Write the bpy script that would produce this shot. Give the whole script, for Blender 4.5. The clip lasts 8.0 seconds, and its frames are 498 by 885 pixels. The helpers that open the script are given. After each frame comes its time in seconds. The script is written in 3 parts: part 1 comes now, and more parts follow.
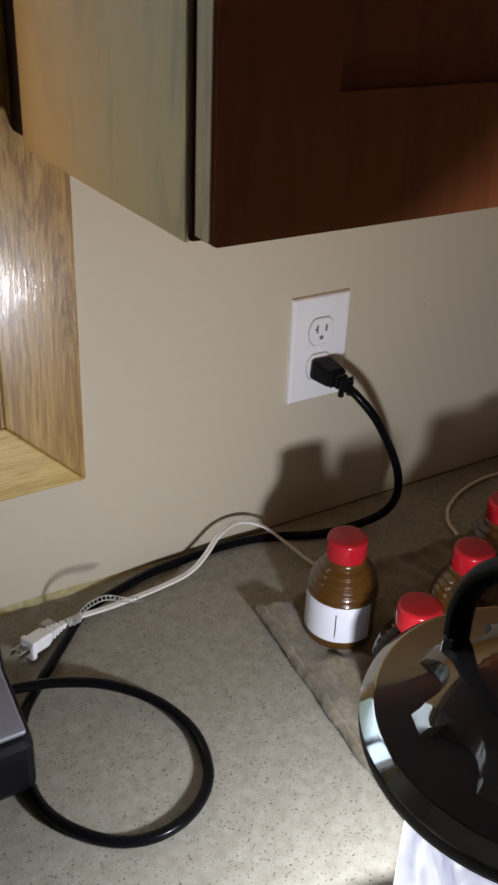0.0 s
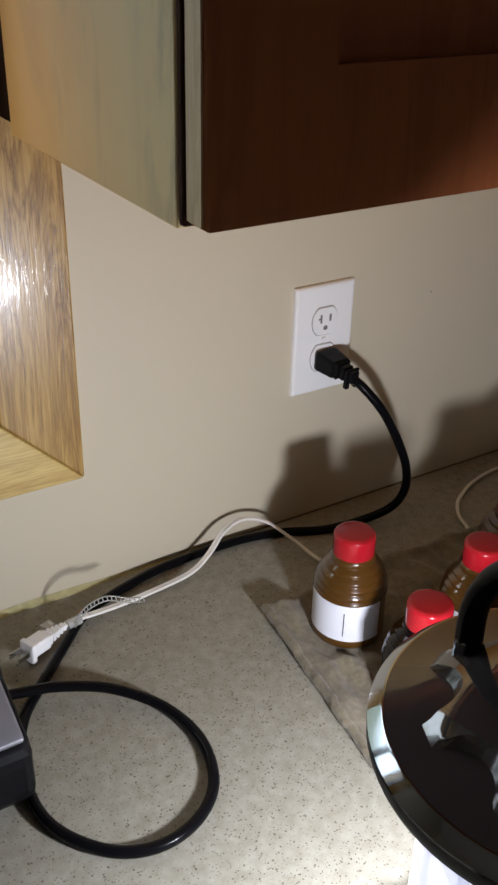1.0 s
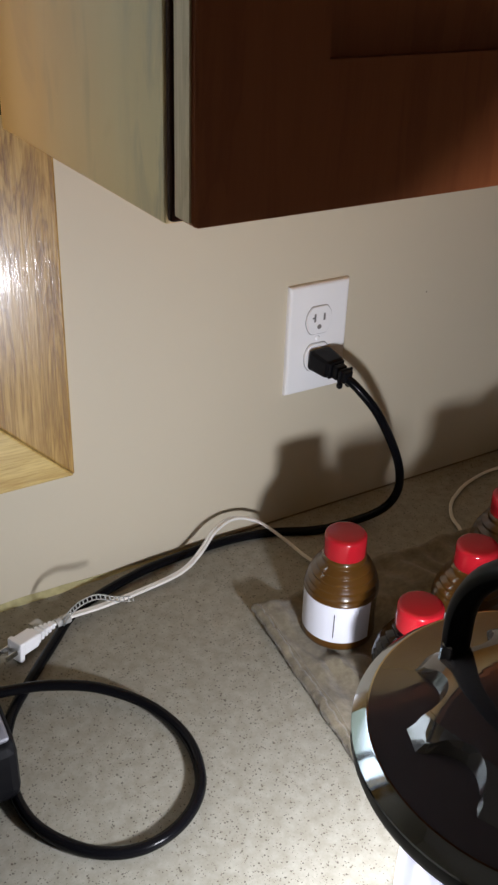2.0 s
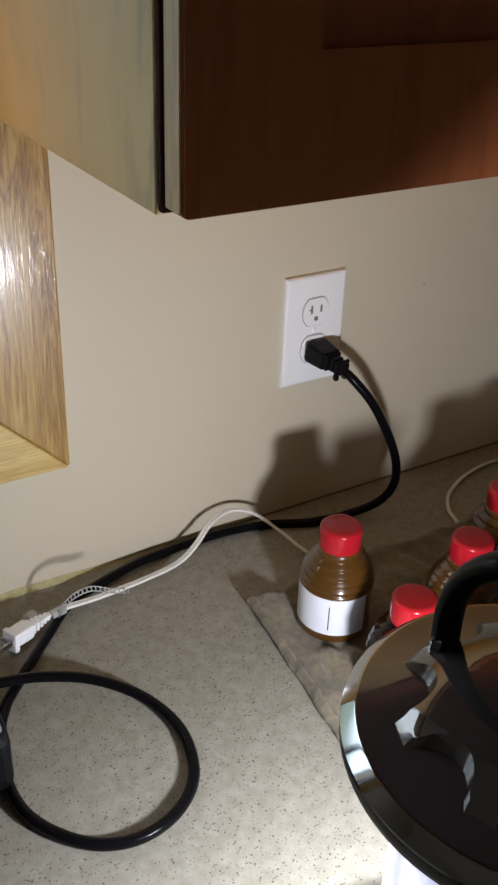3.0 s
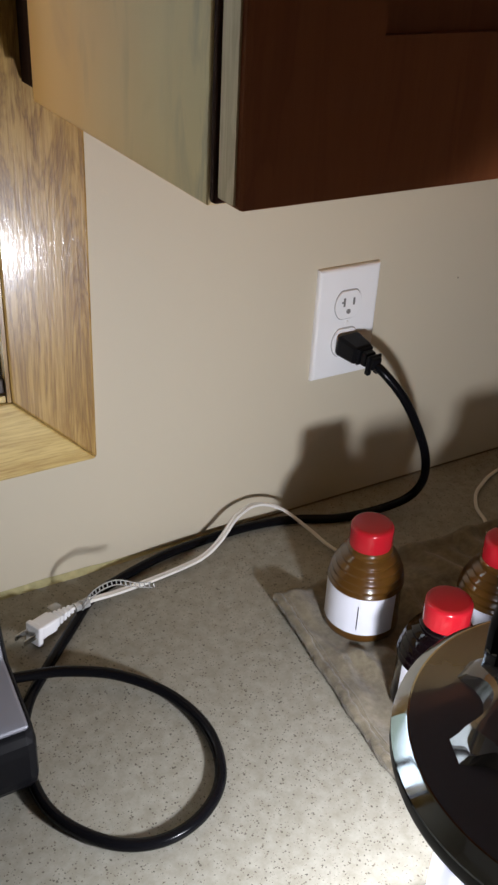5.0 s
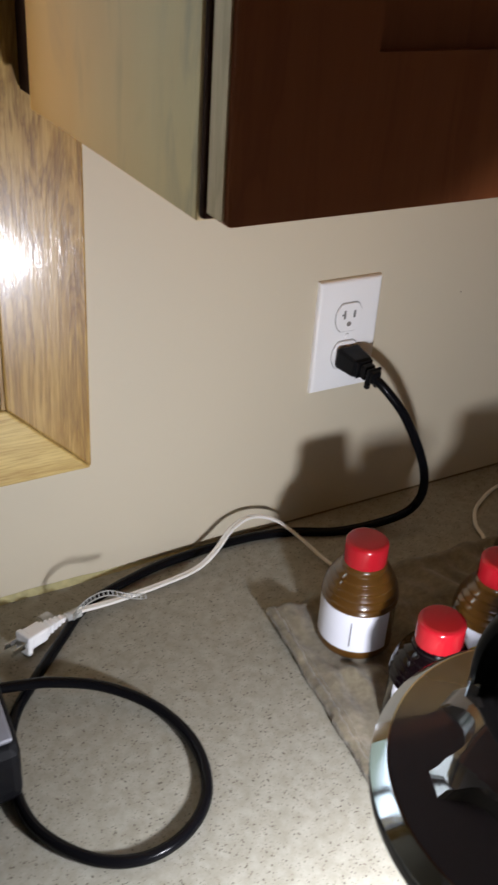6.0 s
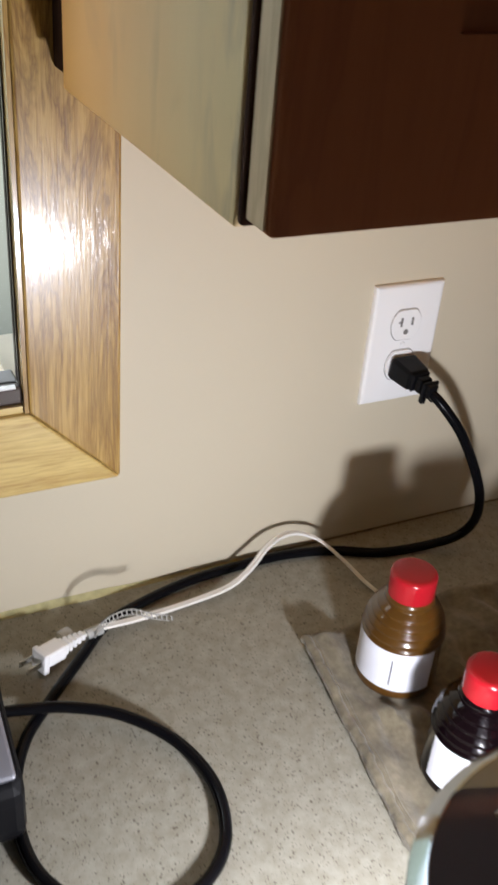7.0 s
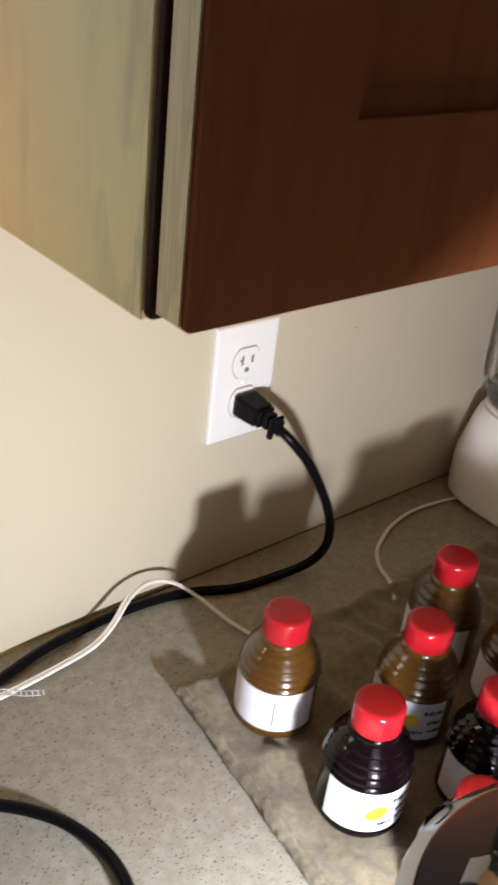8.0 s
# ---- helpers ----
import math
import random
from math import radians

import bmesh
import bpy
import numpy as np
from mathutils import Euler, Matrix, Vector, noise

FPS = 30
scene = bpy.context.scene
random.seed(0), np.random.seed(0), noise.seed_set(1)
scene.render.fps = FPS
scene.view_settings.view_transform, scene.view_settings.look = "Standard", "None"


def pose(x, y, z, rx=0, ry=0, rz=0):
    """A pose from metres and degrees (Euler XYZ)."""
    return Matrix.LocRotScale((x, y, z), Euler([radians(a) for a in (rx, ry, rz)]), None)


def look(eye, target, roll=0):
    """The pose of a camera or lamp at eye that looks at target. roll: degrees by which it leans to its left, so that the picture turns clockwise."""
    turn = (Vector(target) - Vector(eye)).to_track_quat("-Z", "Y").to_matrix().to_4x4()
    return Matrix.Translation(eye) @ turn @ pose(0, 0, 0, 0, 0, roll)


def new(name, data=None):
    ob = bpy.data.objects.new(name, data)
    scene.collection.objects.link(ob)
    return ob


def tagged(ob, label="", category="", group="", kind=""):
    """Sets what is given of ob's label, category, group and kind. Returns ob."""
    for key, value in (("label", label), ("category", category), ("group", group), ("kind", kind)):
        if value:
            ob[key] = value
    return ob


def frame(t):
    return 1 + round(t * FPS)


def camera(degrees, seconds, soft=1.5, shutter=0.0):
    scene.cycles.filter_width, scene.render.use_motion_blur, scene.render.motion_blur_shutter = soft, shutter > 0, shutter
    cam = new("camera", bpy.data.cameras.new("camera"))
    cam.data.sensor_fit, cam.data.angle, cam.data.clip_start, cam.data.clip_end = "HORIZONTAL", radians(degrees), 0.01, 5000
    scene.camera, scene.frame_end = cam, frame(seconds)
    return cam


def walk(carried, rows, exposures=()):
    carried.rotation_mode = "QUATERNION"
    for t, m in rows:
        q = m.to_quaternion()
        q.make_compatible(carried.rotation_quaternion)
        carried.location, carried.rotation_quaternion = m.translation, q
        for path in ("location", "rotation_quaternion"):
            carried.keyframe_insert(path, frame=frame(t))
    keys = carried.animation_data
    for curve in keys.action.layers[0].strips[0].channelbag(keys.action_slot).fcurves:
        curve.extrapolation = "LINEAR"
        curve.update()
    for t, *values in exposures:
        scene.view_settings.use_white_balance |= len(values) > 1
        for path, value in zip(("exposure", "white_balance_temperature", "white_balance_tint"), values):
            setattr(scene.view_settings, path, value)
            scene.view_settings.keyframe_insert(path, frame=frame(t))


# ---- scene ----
cam = camera(29.2, 8.0, soft=2.5, shutter=0.5)
PATH = [
    (0, (-0.51, -0.731, 1.506), (0.434, 0.744, 0.539), 2.5),
    (0.5, (-0.499, -0.729, 1.501), (0.462, 0.744, 0.549), 1.6),
    (1, (-0.493, -0.714, 1.495), (0.432, 0.764, 0.514), 1.4),
    (1.5, (-0.489, -0.712, 1.492), (0.443, 0.763, 0.515), 2.0),
    (3, (-0.48, -0.714, 1.492), (0.441, 0.755, 0.494), 2.2),
    (3.5, (-0.478, -0.71, 1.49), (0.442, 0.757, 0.489), 2.3),
    (4, (-0.486, -0.703, 1.491), (0.425, 0.772, 0.494), 2.9),
    (4.5, (-0.492, -0.695, 1.49), (0.425, 0.772, 0.486), 3.1),
    (5.8, (-0.478, -0.686, 1.488), (0.386, 0.787, 0.446), 3.2),
    (6, (-0.474, -0.686, 1.492), (0.413, 0.791, 0.476), 4.0),
    (6.5, (-0.439, -0.672, 1.491), (0.441, 0.812, 0.479), 5.6),
    (7, (-0.437, -0.63, 1.481), (0.354, 0.877, 0.43), 5.0),
    (7.2, (-0.442, -0.604, 1.482), (0.494, 0.842, 0.468), 5.1),
    (7.5, (-0.454, -0.579, 1.485), (0.576, 0.807, 0.477), 4.8),
    (7.7, (-0.458, -0.57, 1.487), (0.628, 0.756, 0.457), 5.4),
    (8, (-0.468, -0.577, 1.5), (0.693, 0.705, 0.497), 6.8),
]
EXPOSURE = [(0, -0.3, 6280, 10), (0.5, -0.08, 6280, 10), (1.0, -0.03, 6280, 10), (4.5, -0.03, 6280, 10), (6.0, 0.08, 6320, 10), (6.5, 0.33, 6350, 10), (7.0, 0.4, 6400, 10), (8.0, 0.75, 6520, 10)]
walk(cam, [(t, look(eye, target, roll)) for t, eye, target, roll in PATH], EXPOSURE)

# ---- light ----
world = bpy.data.worlds.new("sky")
scene.world = world
world.use_nodes = True
wn = world.node_tree.nodes
sky = wn.new("ShaderNodeTexSky")
sky.sky_type = "NISHITA"
sky.sun_disc = False
sky.sun_elevation, sky.sun_rotation = radians(25), radians(200)
wn["Background"].inputs["Strength"].default_value = 0.05
world.node_tree.links.new(sky.outputs["Color"], wn["Background"].inputs["Color"])

LANTERN = Vector((-0.205, -0.527, 0.91))
lamp_data = bpy.data.lights.new("lantern_light", "POINT")
lamp_data.energy = 6.9
lamp_data.color = (0.962, 0.967, 1.035)
lamp_data.shadow_soft_size = 0.017
lamp = new("lantern_light", lamp_data)
lamp.location = LANTERN + Vector((0.012, 0.0, 0.143))


# ---- materials ----
class Mat:
    """A node material with a Principled shader, and short ways to add nodes."""

    def __init__(self, name, color=(0.5, 0.5, 0.5), rough=0.5, metal=0.0, **inputs):
        self.m = bpy.data.materials.new(name)
        self.m.use_nodes = True
        self.t = self.m.node_tree
        self.b = self.t.nodes["Principled BSDF"]
        self.b.inputs["Base Color"].default_value = (*color, 1)
        self.b.inputs["Roughness"].default_value = rough
        self.b.inputs["Metallic"].default_value = metal
        for k, v in inputs.items():
            self.b.inputs[k.replace("_", " ")].default_value = v

    def node(self, kind, ins=None, **props):
        n = self.t.nodes.new("ShaderNode" + kind)
        for k, v in props.items():
            if k == "operation":
                n.operation = v
            elif k == "blend_type":
                n.blend_type = v
            elif k == "data_type":
                n.data_type = v
            elif k == "feature":
                n.feature = v
            elif k == "noise_dimensions":
                n.noise_dimensions = v
            elif k == "bands_direction":
                n.bands_direction = v
        for k, v in (ins or {}).items():
            self.put(n.inputs[k], v)
        return n

    def put(self, socket, v):
        if isinstance(v, bpy.types.NodeSocket):
            self.t.links.new(v, socket)
        elif isinstance(v, tuple) and len(v) == 3 and socket.type == "RGBA":
            socket.default_value = (*v, 1)
        else:
            socket.default_value = v

    def set(self, name, v):
        self.put(self.b.inputs[name], v)

    def coords(self, scale=(1, 1, 1), where="Object"):
        c = self.node("TexCoord")
        m = self.node("Mapping", {"Vector": c.outputs[where], "Scale": scale})
        return m.outputs["Vector"]

    def noise(self, vec, scale, detail=3.0, rough=0.5, distort=0.0):
        return self.node("TexNoise", {"Vector": vec, "Scale": scale, "Detail": detail, "Roughness": rough, "Distortion": distort}).outputs["Fac"]

    def ramp(self, fac, stops):
        r = self.node("ValToRGB", {"Fac": fac})
        e = r.color_ramp.elements
        while len(e) < len(stops):
            e.new(0.5)
        for s, (p, c) in zip(e, stops):
            s.position = p
            s.color = (*c, 1) if isinstance(c, tuple) else (c, c, c, 1)
        return r.outputs["Color"]

    def mix(self, fac, a, b, blend="MIX"):
        n = self.node("Mix", data_type="RGBA", blend_type=blend)
        self.put(n.inputs["Factor"], fac)
        for s in n.inputs:
            if s.type == "RGBA" and s.name == "A":
                self.put(s, a)
            if s.type == "RGBA" and s.name == "B":
                self.put(s, b)
        for s in n.outputs:
            if s.type == "RGBA":
                return s

    def bump(self, height, strength=0.3, distance=0.001):
        n = self.node("Bump", {"Height": height, "Strength": strength, "Distance": distance})
        self.set("Normal", n.outputs["Normal"])
        return self


def wood(name, light, mid, dark, along, rough=0.35, coat=0.0, grain=1.0, figure=0.0):
    """Plain-sawn timber with its grain along one axis of the object."""
    m = Mat(name, mid, rough, Coat_Weight=coat, Coat_Roughness=0.12)
    stretch = {"x": (4, 42, 42), "z": (42, 42, 7)}[along]
    fine = {"x": (40, 520, 520), "z": (560, 560, 26)}[along]
    v = m.coords(stretch)
    broad = m.noise(v, 0.5, 5, 0.6, 0.9)
    bands = m.node("Math", {0: m.node("Math", {0: broad, 1: 6.0}, operation="MULTIPLY").outputs[0]}, operation="FRACT").outputs[0]
    pores = m.noise(m.coords(fine), 1.0, 3, 0.6)
    c = m.ramp(bands, [(0.0, mid), (0.12, light), (0.48, light), (0.62, mid), (0.84, dark), (0.96, dark), (1.0, mid)])
    patch = m.noise(m.coords({"x": (9, 110, 110), "z": (120, 120, 17)}[along]), 1.0, 4, 0.6, 0.5)
    c = m.mix(0.36, c, m.ramp(patch, [(0.36, dark), (0.55, mid), (0.7, light)]))
    c = m.mix(0.25, c, m.ramp(broad, [(0.3, dark), (0.7, light)]))
    if figure:
        # long wavering growth rings, pinched here and there into cathedral points
        lines = m.noise(m.coords({"x": (2.2, 34, 34), "z": (30, 30, 4.5)}[along]), 1.0, 5, 0.62, 1.1)
        lines = m.node("Math", {0: m.node("Math", {0: lines, 1: 6.0}, operation="MULTIPLY").outputs[0]}, operation="FRACT").outputs[0]
        c = m.mix(figure, c, m.ramp(lines, [(0.0, mid), (0.2, light), (0.5, light), (0.68, mid), (0.84, dark), (1.0, mid)]))
    p = m.ramp(pores, [(0.36, (0.5, 0.36, 0.22)), (0.56, (1, 1, 1))])
    c = m.mix(0.6 * grain, c, p, "MULTIPLY")
    m.set("Base Color", c)
    m.bump(pores, 0.25 * grain, 0.0006)
    flecks = m.noise(m.coords({"x": (60, 330, 330), "z": (330, 330, 60)}[along]), 1.0, 4, 0.65, 0.6)
    ripple = m.node("Bump", {"Height": m.mix(0.3, flecks, bands), "Strength": 0.32 * grain, "Distance": 0.0008})
    m.set("Coat Normal", ripple.outputs["Normal"])
    return m.m


def painted_wall(name, color):
    m = Mat(name, color, 0.55)
    v = m.coords()
    big = m.noise(v, 2.2, 4)
    m.set("Base Color", m.mix(big, tuple(c * 0.95 for c in color), tuple(min(1, c * 1.05) for c in color)))
    m.bump(m.noise(v, 260, 4, 0.6), 0.12, 0.001)
    return m.m


def laminate():
    m = Mat("speckled_laminate", (0.4, 0.37, 0.3), 0.5, Specular_IOR_Level=0.3)
    v = m.coords()
    cloud = m.noise(v, 95, 6, 0.7)
    base = m.ramp(cloud, [(0.3, (0.25, 0.235, 0.185)), (0.5, (0.305, 0.29, 0.237)), (0.72, (0.365, 0.35, 0.295))])
    for scale, cut, tone in ((300, 0.23, (0.035, 0.028, 0.022)), (560, 0.31, (0.06, 0.048, 0.036)), (720, 0.32, (0.12, 0.095, 0.065)), (400, 0.19, (0.17, 0.11, 0.075))):
        jitter = m.node("TexNoise", {"Vector": v, "Scale": scale * 1.7, "Detail": 2.0}).outputs["Color"]
        off = m.node("VectorMath", {0: jitter, 1: (0.6 / scale,) * 3}, operation="MULTIPLY").outputs[0]
        vv = m.node("VectorMath", {0: v, 1: off}, operation="ADD").outputs[0]
        vor = m.node("TexVoronoi", {"Vector": vv, "Scale": float(scale)})
        size = m.node("SeparateColor", {"Color": vor.outputs["Color"]})
        lim = m.node("Math", {0: size.outputs[0], 1: size.outputs[1]}, operation="MULTIPLY").outputs[0]
        lim = m.node("Math", {0: lim, 1: cut * 2.0}, operation="MULTIPLY").outputs[0]
        on = m.node("Math", {0: vor.outputs["Distance"], 1: lim}, operation="LESS_THAN").outputs[0]
        keep = m.node("Math", {0: size.outputs[2], 1: 0.63}, operation="GREATER_THAN").outputs[0]
        on = m.node("Math", {0: on, 1: keep}, operation="MULTIPLY").outputs[0]
        base = m.mix(m.node("Math", {0: on, 1: 0.74}, operation="MULTIPLY").outputs[0], base, tone)
    m.set("Base Color", base)
    m.set("Roughness", m.ramp(m.noise(v, 60, 4), [(0.3, 0.46), (0.7, 0.58)]))
    m.bump(m.noise(v, 700, 3), 0.08, 0.0006)
    return m.m


def plain(name, color, rough, metal=0.0, spots=0.06, scale=40.0, **k):
    """A near-even surface with faint mottling and uneven gloss."""
    m = Mat(name, color, rough, metal, **k)
    v = m.coords()
    f = m.noise(v, scale, 4)
    m.set("Base Color", m.mix(f, tuple(c * (1 - spots) for c in color), tuple(min(1, c * (1 + spots)) for c in color)))
    m.set("Roughness", m.ramp(m.noise(v, scale * 2.3, 3), [(0.3, max(0, rough - 0.06)), (0.7, min(1, rough + 0.06))]))
    return m


def cloth():
    m = Mat("towel_cloth", (0.3, 0.25, 0.18), 0.95, Sheen_Weight=0.3)
    v = m.coords()
    f = m.mix(0.5, m.noise(v, 34, 5, 0.65), m.noise(v, 150, 4, 0.6))
    m.set("Base Color", m.ramp(f, [(0.34, (0.105, 0.086, 0.053)), (0.5, (0.17, 0.143, 0.092)), (0.66, (0.25, 0.213, 0.145))]))
    weave = m.node("TexVoronoi", {"Vector": v, "Scale": 900.0}).outputs["Distance"]
    m.bump(m.mix(0.4, weave, m.noise(v, 300, 4, 0.7)), 0.45, 0.0012)
    return m.m


def honey(name, tint, thick, coat=1.0):
    m = Mat(name, tint, 0.3 if thick else 0.08, Transmission_Weight=thick, IOR=1.3 if thick else 1.42, Specular_IOR_Level=0.2, Coat_Weight=coat, Coat_Roughness=0.1, Coat_IOR=1.6)
    f = m.noise(m.coords((1, 1, 0.6)), 30, 3)
    m.set("Base Color", m.mix(f, tint, tuple(c * 0.8 for c in tint)))
    return m.m


WALL = painted_wall("beige_wall_paint", (0.602, 0.535, 0.402))
CEIL = painted_wall("white_ceiling_paint", (0.68, 0.64, 0.57))
FLOOR = wood("floor_wood", (0.3, 0.2, 0.12), (0.25, 0.16, 0.09), (0.18, 0.11, 0.06), "x", 0.4)
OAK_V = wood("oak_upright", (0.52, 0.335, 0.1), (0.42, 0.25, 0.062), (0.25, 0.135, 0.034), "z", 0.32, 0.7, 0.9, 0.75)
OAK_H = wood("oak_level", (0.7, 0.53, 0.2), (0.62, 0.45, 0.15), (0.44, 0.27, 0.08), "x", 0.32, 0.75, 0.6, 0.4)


def veneer():
    """Pale maple veneer with smudges and pin knots; the oak casing's warm reflection is painted in as amber next to the
    wall.
    """
    m = Mat("pale_maple_veneer", (0.4, 0.33, 0.2), 0.5, Coat_Weight=0.25, Coat_Roughness=0.3)
    v = m.coords()
    long = m.noise(m.coords((1, 26, 2.0)), 1.6, 4, 0.5, 0.6)
    pale = m.ramp(long, [(0.2, (0.7, 0.51, 0.24)), (0.5, (0.75, 0.55, 0.255)), (0.8, (0.77, 0.55, 0.25))])
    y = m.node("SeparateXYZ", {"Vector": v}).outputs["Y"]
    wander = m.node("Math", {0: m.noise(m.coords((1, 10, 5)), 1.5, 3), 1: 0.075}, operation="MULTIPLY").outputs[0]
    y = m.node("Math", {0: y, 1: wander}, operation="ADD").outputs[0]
    # reflected glow of the lit casing, put into the colour towards the wall
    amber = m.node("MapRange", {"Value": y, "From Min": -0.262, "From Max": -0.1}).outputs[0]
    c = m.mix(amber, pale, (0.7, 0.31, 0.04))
    smudge = m.ramp(m.noise(m.coords((1, 22, 7)), 1.0, 3, 0.5, 0.8), [(0.3, (0.72, 0.68, 0.66)), (0.42, (1, 1, 1))])
    c = m.mix(0.4, c, smudge, "MULTIPLY")
    knots = m.node("TexVoronoi", {"Vector": m.coords((1, 19, 11)), "Scale": 1.0}).outputs["Distance"]
    front = m.node("MapRange", {"Value": y, "From Min": -0.22, "From Max": -0.262}).outputs[0]
    grime = m.ramp(m.noise(m.coords((1, 60, 14)), 1.0, 4, 0.6, 0.5), [(0.42, (0, 0, 0)), (0.62, (1, 1, 1))])
    c = m.mix(m.node("Math", {0: front, 1: m.node("Math", {0: grime, 1: 0.6}, operation="MULTIPLY").outputs[0]}, operation="MULTIPLY").outputs[0], c, (0.28, 0.19, 0.13))
    c = m.mix(0.5, c, m.ramp(knots, [(0.03, (0.3, 0.24, 0.18)), (0.075, (1, 1, 1))]), "MULTIPLY")
    m.set("Base Color", c)
    m.bump(long, 0.08, 0.001)
    return m.m


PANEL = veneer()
BARE = wood("bare_edge_wood", (0.72, 0.52, 0.3), (0.66, 0.47, 0.265), (0.54, 0.37, 0.2), "z", 0.5, 0.25, 0.5)
DOOR = wood("red_brown_stained_wood", (0.38, 0.11, 0.03), (0.355, 0.1, 0.027), (0.3, 0.08, 0.021), "z", 0.6, 0.05, 0.12)
DARK = wood("dark_frame_wood", (0.05, 0.02, 0.012), (0.04, 0.016, 0.01), (0.025, 0.01, 0.006), "z", 0.9, 0.0, 0.3)
for n in DARK.node_tree.nodes:
    if n.type == "BSDF_PRINCIPLED":
        n.inputs["Specular IOR Level"].default_value = 0.08
TOP = laminate()
CAULK = plain("old_caulk", (0.46, 0.42, 0.22), 0.16, spots=0.4, scale=120).m
WHITE = plain("white_plastic", (0.9, 0.895, 0.89), 0.35, spots=0.02).m
IVORY = plain("white_vinyl_cord", (0.8, 0.78, 0.73), 0.4, spots=0.05).m
SLOT = plain("slot_grey", (0.2, 0.19, 0.18), 0.6).m
BLACK = plain("black_plastic", (0.005, 0.005, 0.006), 0.42, Specular_IOR_Level=0.11).m
RUBBER = plain("black_vinyl_cord", (0.004, 0.004, 0.005), 0.2, Specular_IOR_Level=0.12).m
SILVER = plain("satin_silver_plastic", (0.2, 0.2, 0.225), 0.42, 0.3).m
STEEL = plain("prong_metal", (0.7, 0.7, 0.68), 0.25, 1.0).m
CHROME = plain("smoked_chrome", (0.05, 0.044, 0.048), 0.07, spots=0.05, IOR=1.95).m
HUB = plain("polished_hub_chrome", (0.05, 0.045, 0.049), 0.06, spots=0.05, IOR=2.35).m
BRIGHT = plain("bright_chrome", (0.39, 0.42, 0.455), 0.08, 1.0, spots=0.03).m
GAP = plain("grey_gap", (0.36, 0.35, 0.34), 0.6).m
GREY = plain("dark_grey_base", (0.05, 0.05, 0.055), 0.45).m
RED = plain("red_plastic_cap", (0.37, 0.01, 0.017), 0.18, spots=0.04).m
PAPER = plain("white_label_paper", (0.74, 0.745, 0.81), 0.45, spots=0.02).m
INK = plain("black_ink", (0.03, 0.03, 0.035), 0.6).m
YELLOW = plain("yellow_ink", (0.85, 0.6, 0.03), 0.5).m
AMBER = honey("amber_honey", (0.125, 0.054, 0.009), 0.35)
DARKHONEY = honey("dark_berry_honey", (0.004, 0.0018, 0.0025), 0.0, 0.25)
CLOTH = cloth()
CLEAR = Mat("clear_tie_plastic", (0.85, 0.85, 0.82), 0.25, Transmission_Weight=0.6, IOR=1.3).m
GLASS = Mat("window_glass", (1, 1, 1), 0.0, Transmission_Weight=1.0, IOR=1.1).m
JAR = Mat("jar_glass", (0.95, 0.96, 0.95), 0.03, Transmission_Weight=1.0, IOR=1.3).m


def globe_material():
    m = Mat("lit_globe", (0.9, 0.9, 0.95), 0.3)
    f = m.noise(m.coords((1, 1, 0.5)), 45, 5, 0.65, 1.5)
    m.set("Emission Color", m.ramp(f, [(0.34, (0.42, 0.45, 0.66)), (0.5, (0.8, 0.82, 0.97)), (0.62, (1.25, 1.25, 1.28))]))
    m.set("Emission Strength", 0.95)
    return m.m


def glow(name, color, strength):
    m = Mat(name, color, 0.5)
    m.set("Emission Color", color)
    m.set("Emission Strength", strength)
    return m.m


def outside_material():
    m = Mat("hazy_garden", (0, 0, 0), 1.0)
    v = m.coords()
    z = m.node("SeparateXYZ", {"Vector": v}).outputs["Z"]
    h = m.node("MapRange", {"Value": z, "From Min": -1.0, "From Max": 4.0}).outputs[0]
    h = m.node("Math", {0: h, 1: m.node("Math", {0: m.noise(v, 1.6, 5), 1: 0.1}, operation="MULTIPLY").outputs[0]}, operation="ADD").outputs[0]
    m.set("Emission Color", m.ramp(h, [(0.05, (0.13, 0.15, 0.135)), (0.2, (0.38, 0.41, 0.36)), (0.42, (0.58, 0.63, 0.5)), (0.62, (0.78, 0.91, 0.76)), (0.8, (2.9, 3.2, 3.4))]))
    m.set("Emission Strength", 1.0)
    return m.m


GLOBE = globe_material()
CORE = glow("lamp_core", (1.0, 0.97, 0.92), 12.0)
OUTSIDE = outside_material()


# ---- mesh helpers ----
def mesh_of(name, bm, material, smooth=False):
    bmesh.ops.recalc_face_normals(bm, faces=bm.faces)
    me = bpy.data.meshes.new(name)
    bm.to_mesh(me)
    bm.free()
    me.materials.append(material)
    if smooth:
        for p in me.polygons:
            p.use_smooth = True
        me.set_sharp_from_angle(angle=radians(38 if smooth is True else smooth))
    return me


def part(name, bm, material, parent=None, label="", smooth=False):
    ob = new(name, mesh_of(name, bm, material, smooth))
    if parent:
        ob.parent = parent
    if label:
        tagged(ob, label)
    return ob


def thing(name, at, label, category, group="", turn=0.0):
    ob = new(name)
    ob.empty_display_size = 0.02
    ob.matrix_world = pose(*at, 0, 0, turn)
    return tagged(ob, label, category, group)


def box(lo, hi, bevel=0.0, seg=2, bm=None):
    own = bmesh.new()
    lo, hi = Vector(lo), Vector(hi)
    bmesh.ops.create_cube(own, size=1.0)
    bmesh.ops.transform(own, matrix=Matrix.Translation((lo + hi) / 2) @ Matrix.Diagonal((*(hi - lo), 1)), verts=own.verts)
    if bevel:
        bmesh.ops.bevel(own, geom=own.edges[:] + own.verts[:], offset=bevel, segments=seg, affect="EDGES", profile=0.5)
    if bm is None:
        return own
    return join(bm, own)


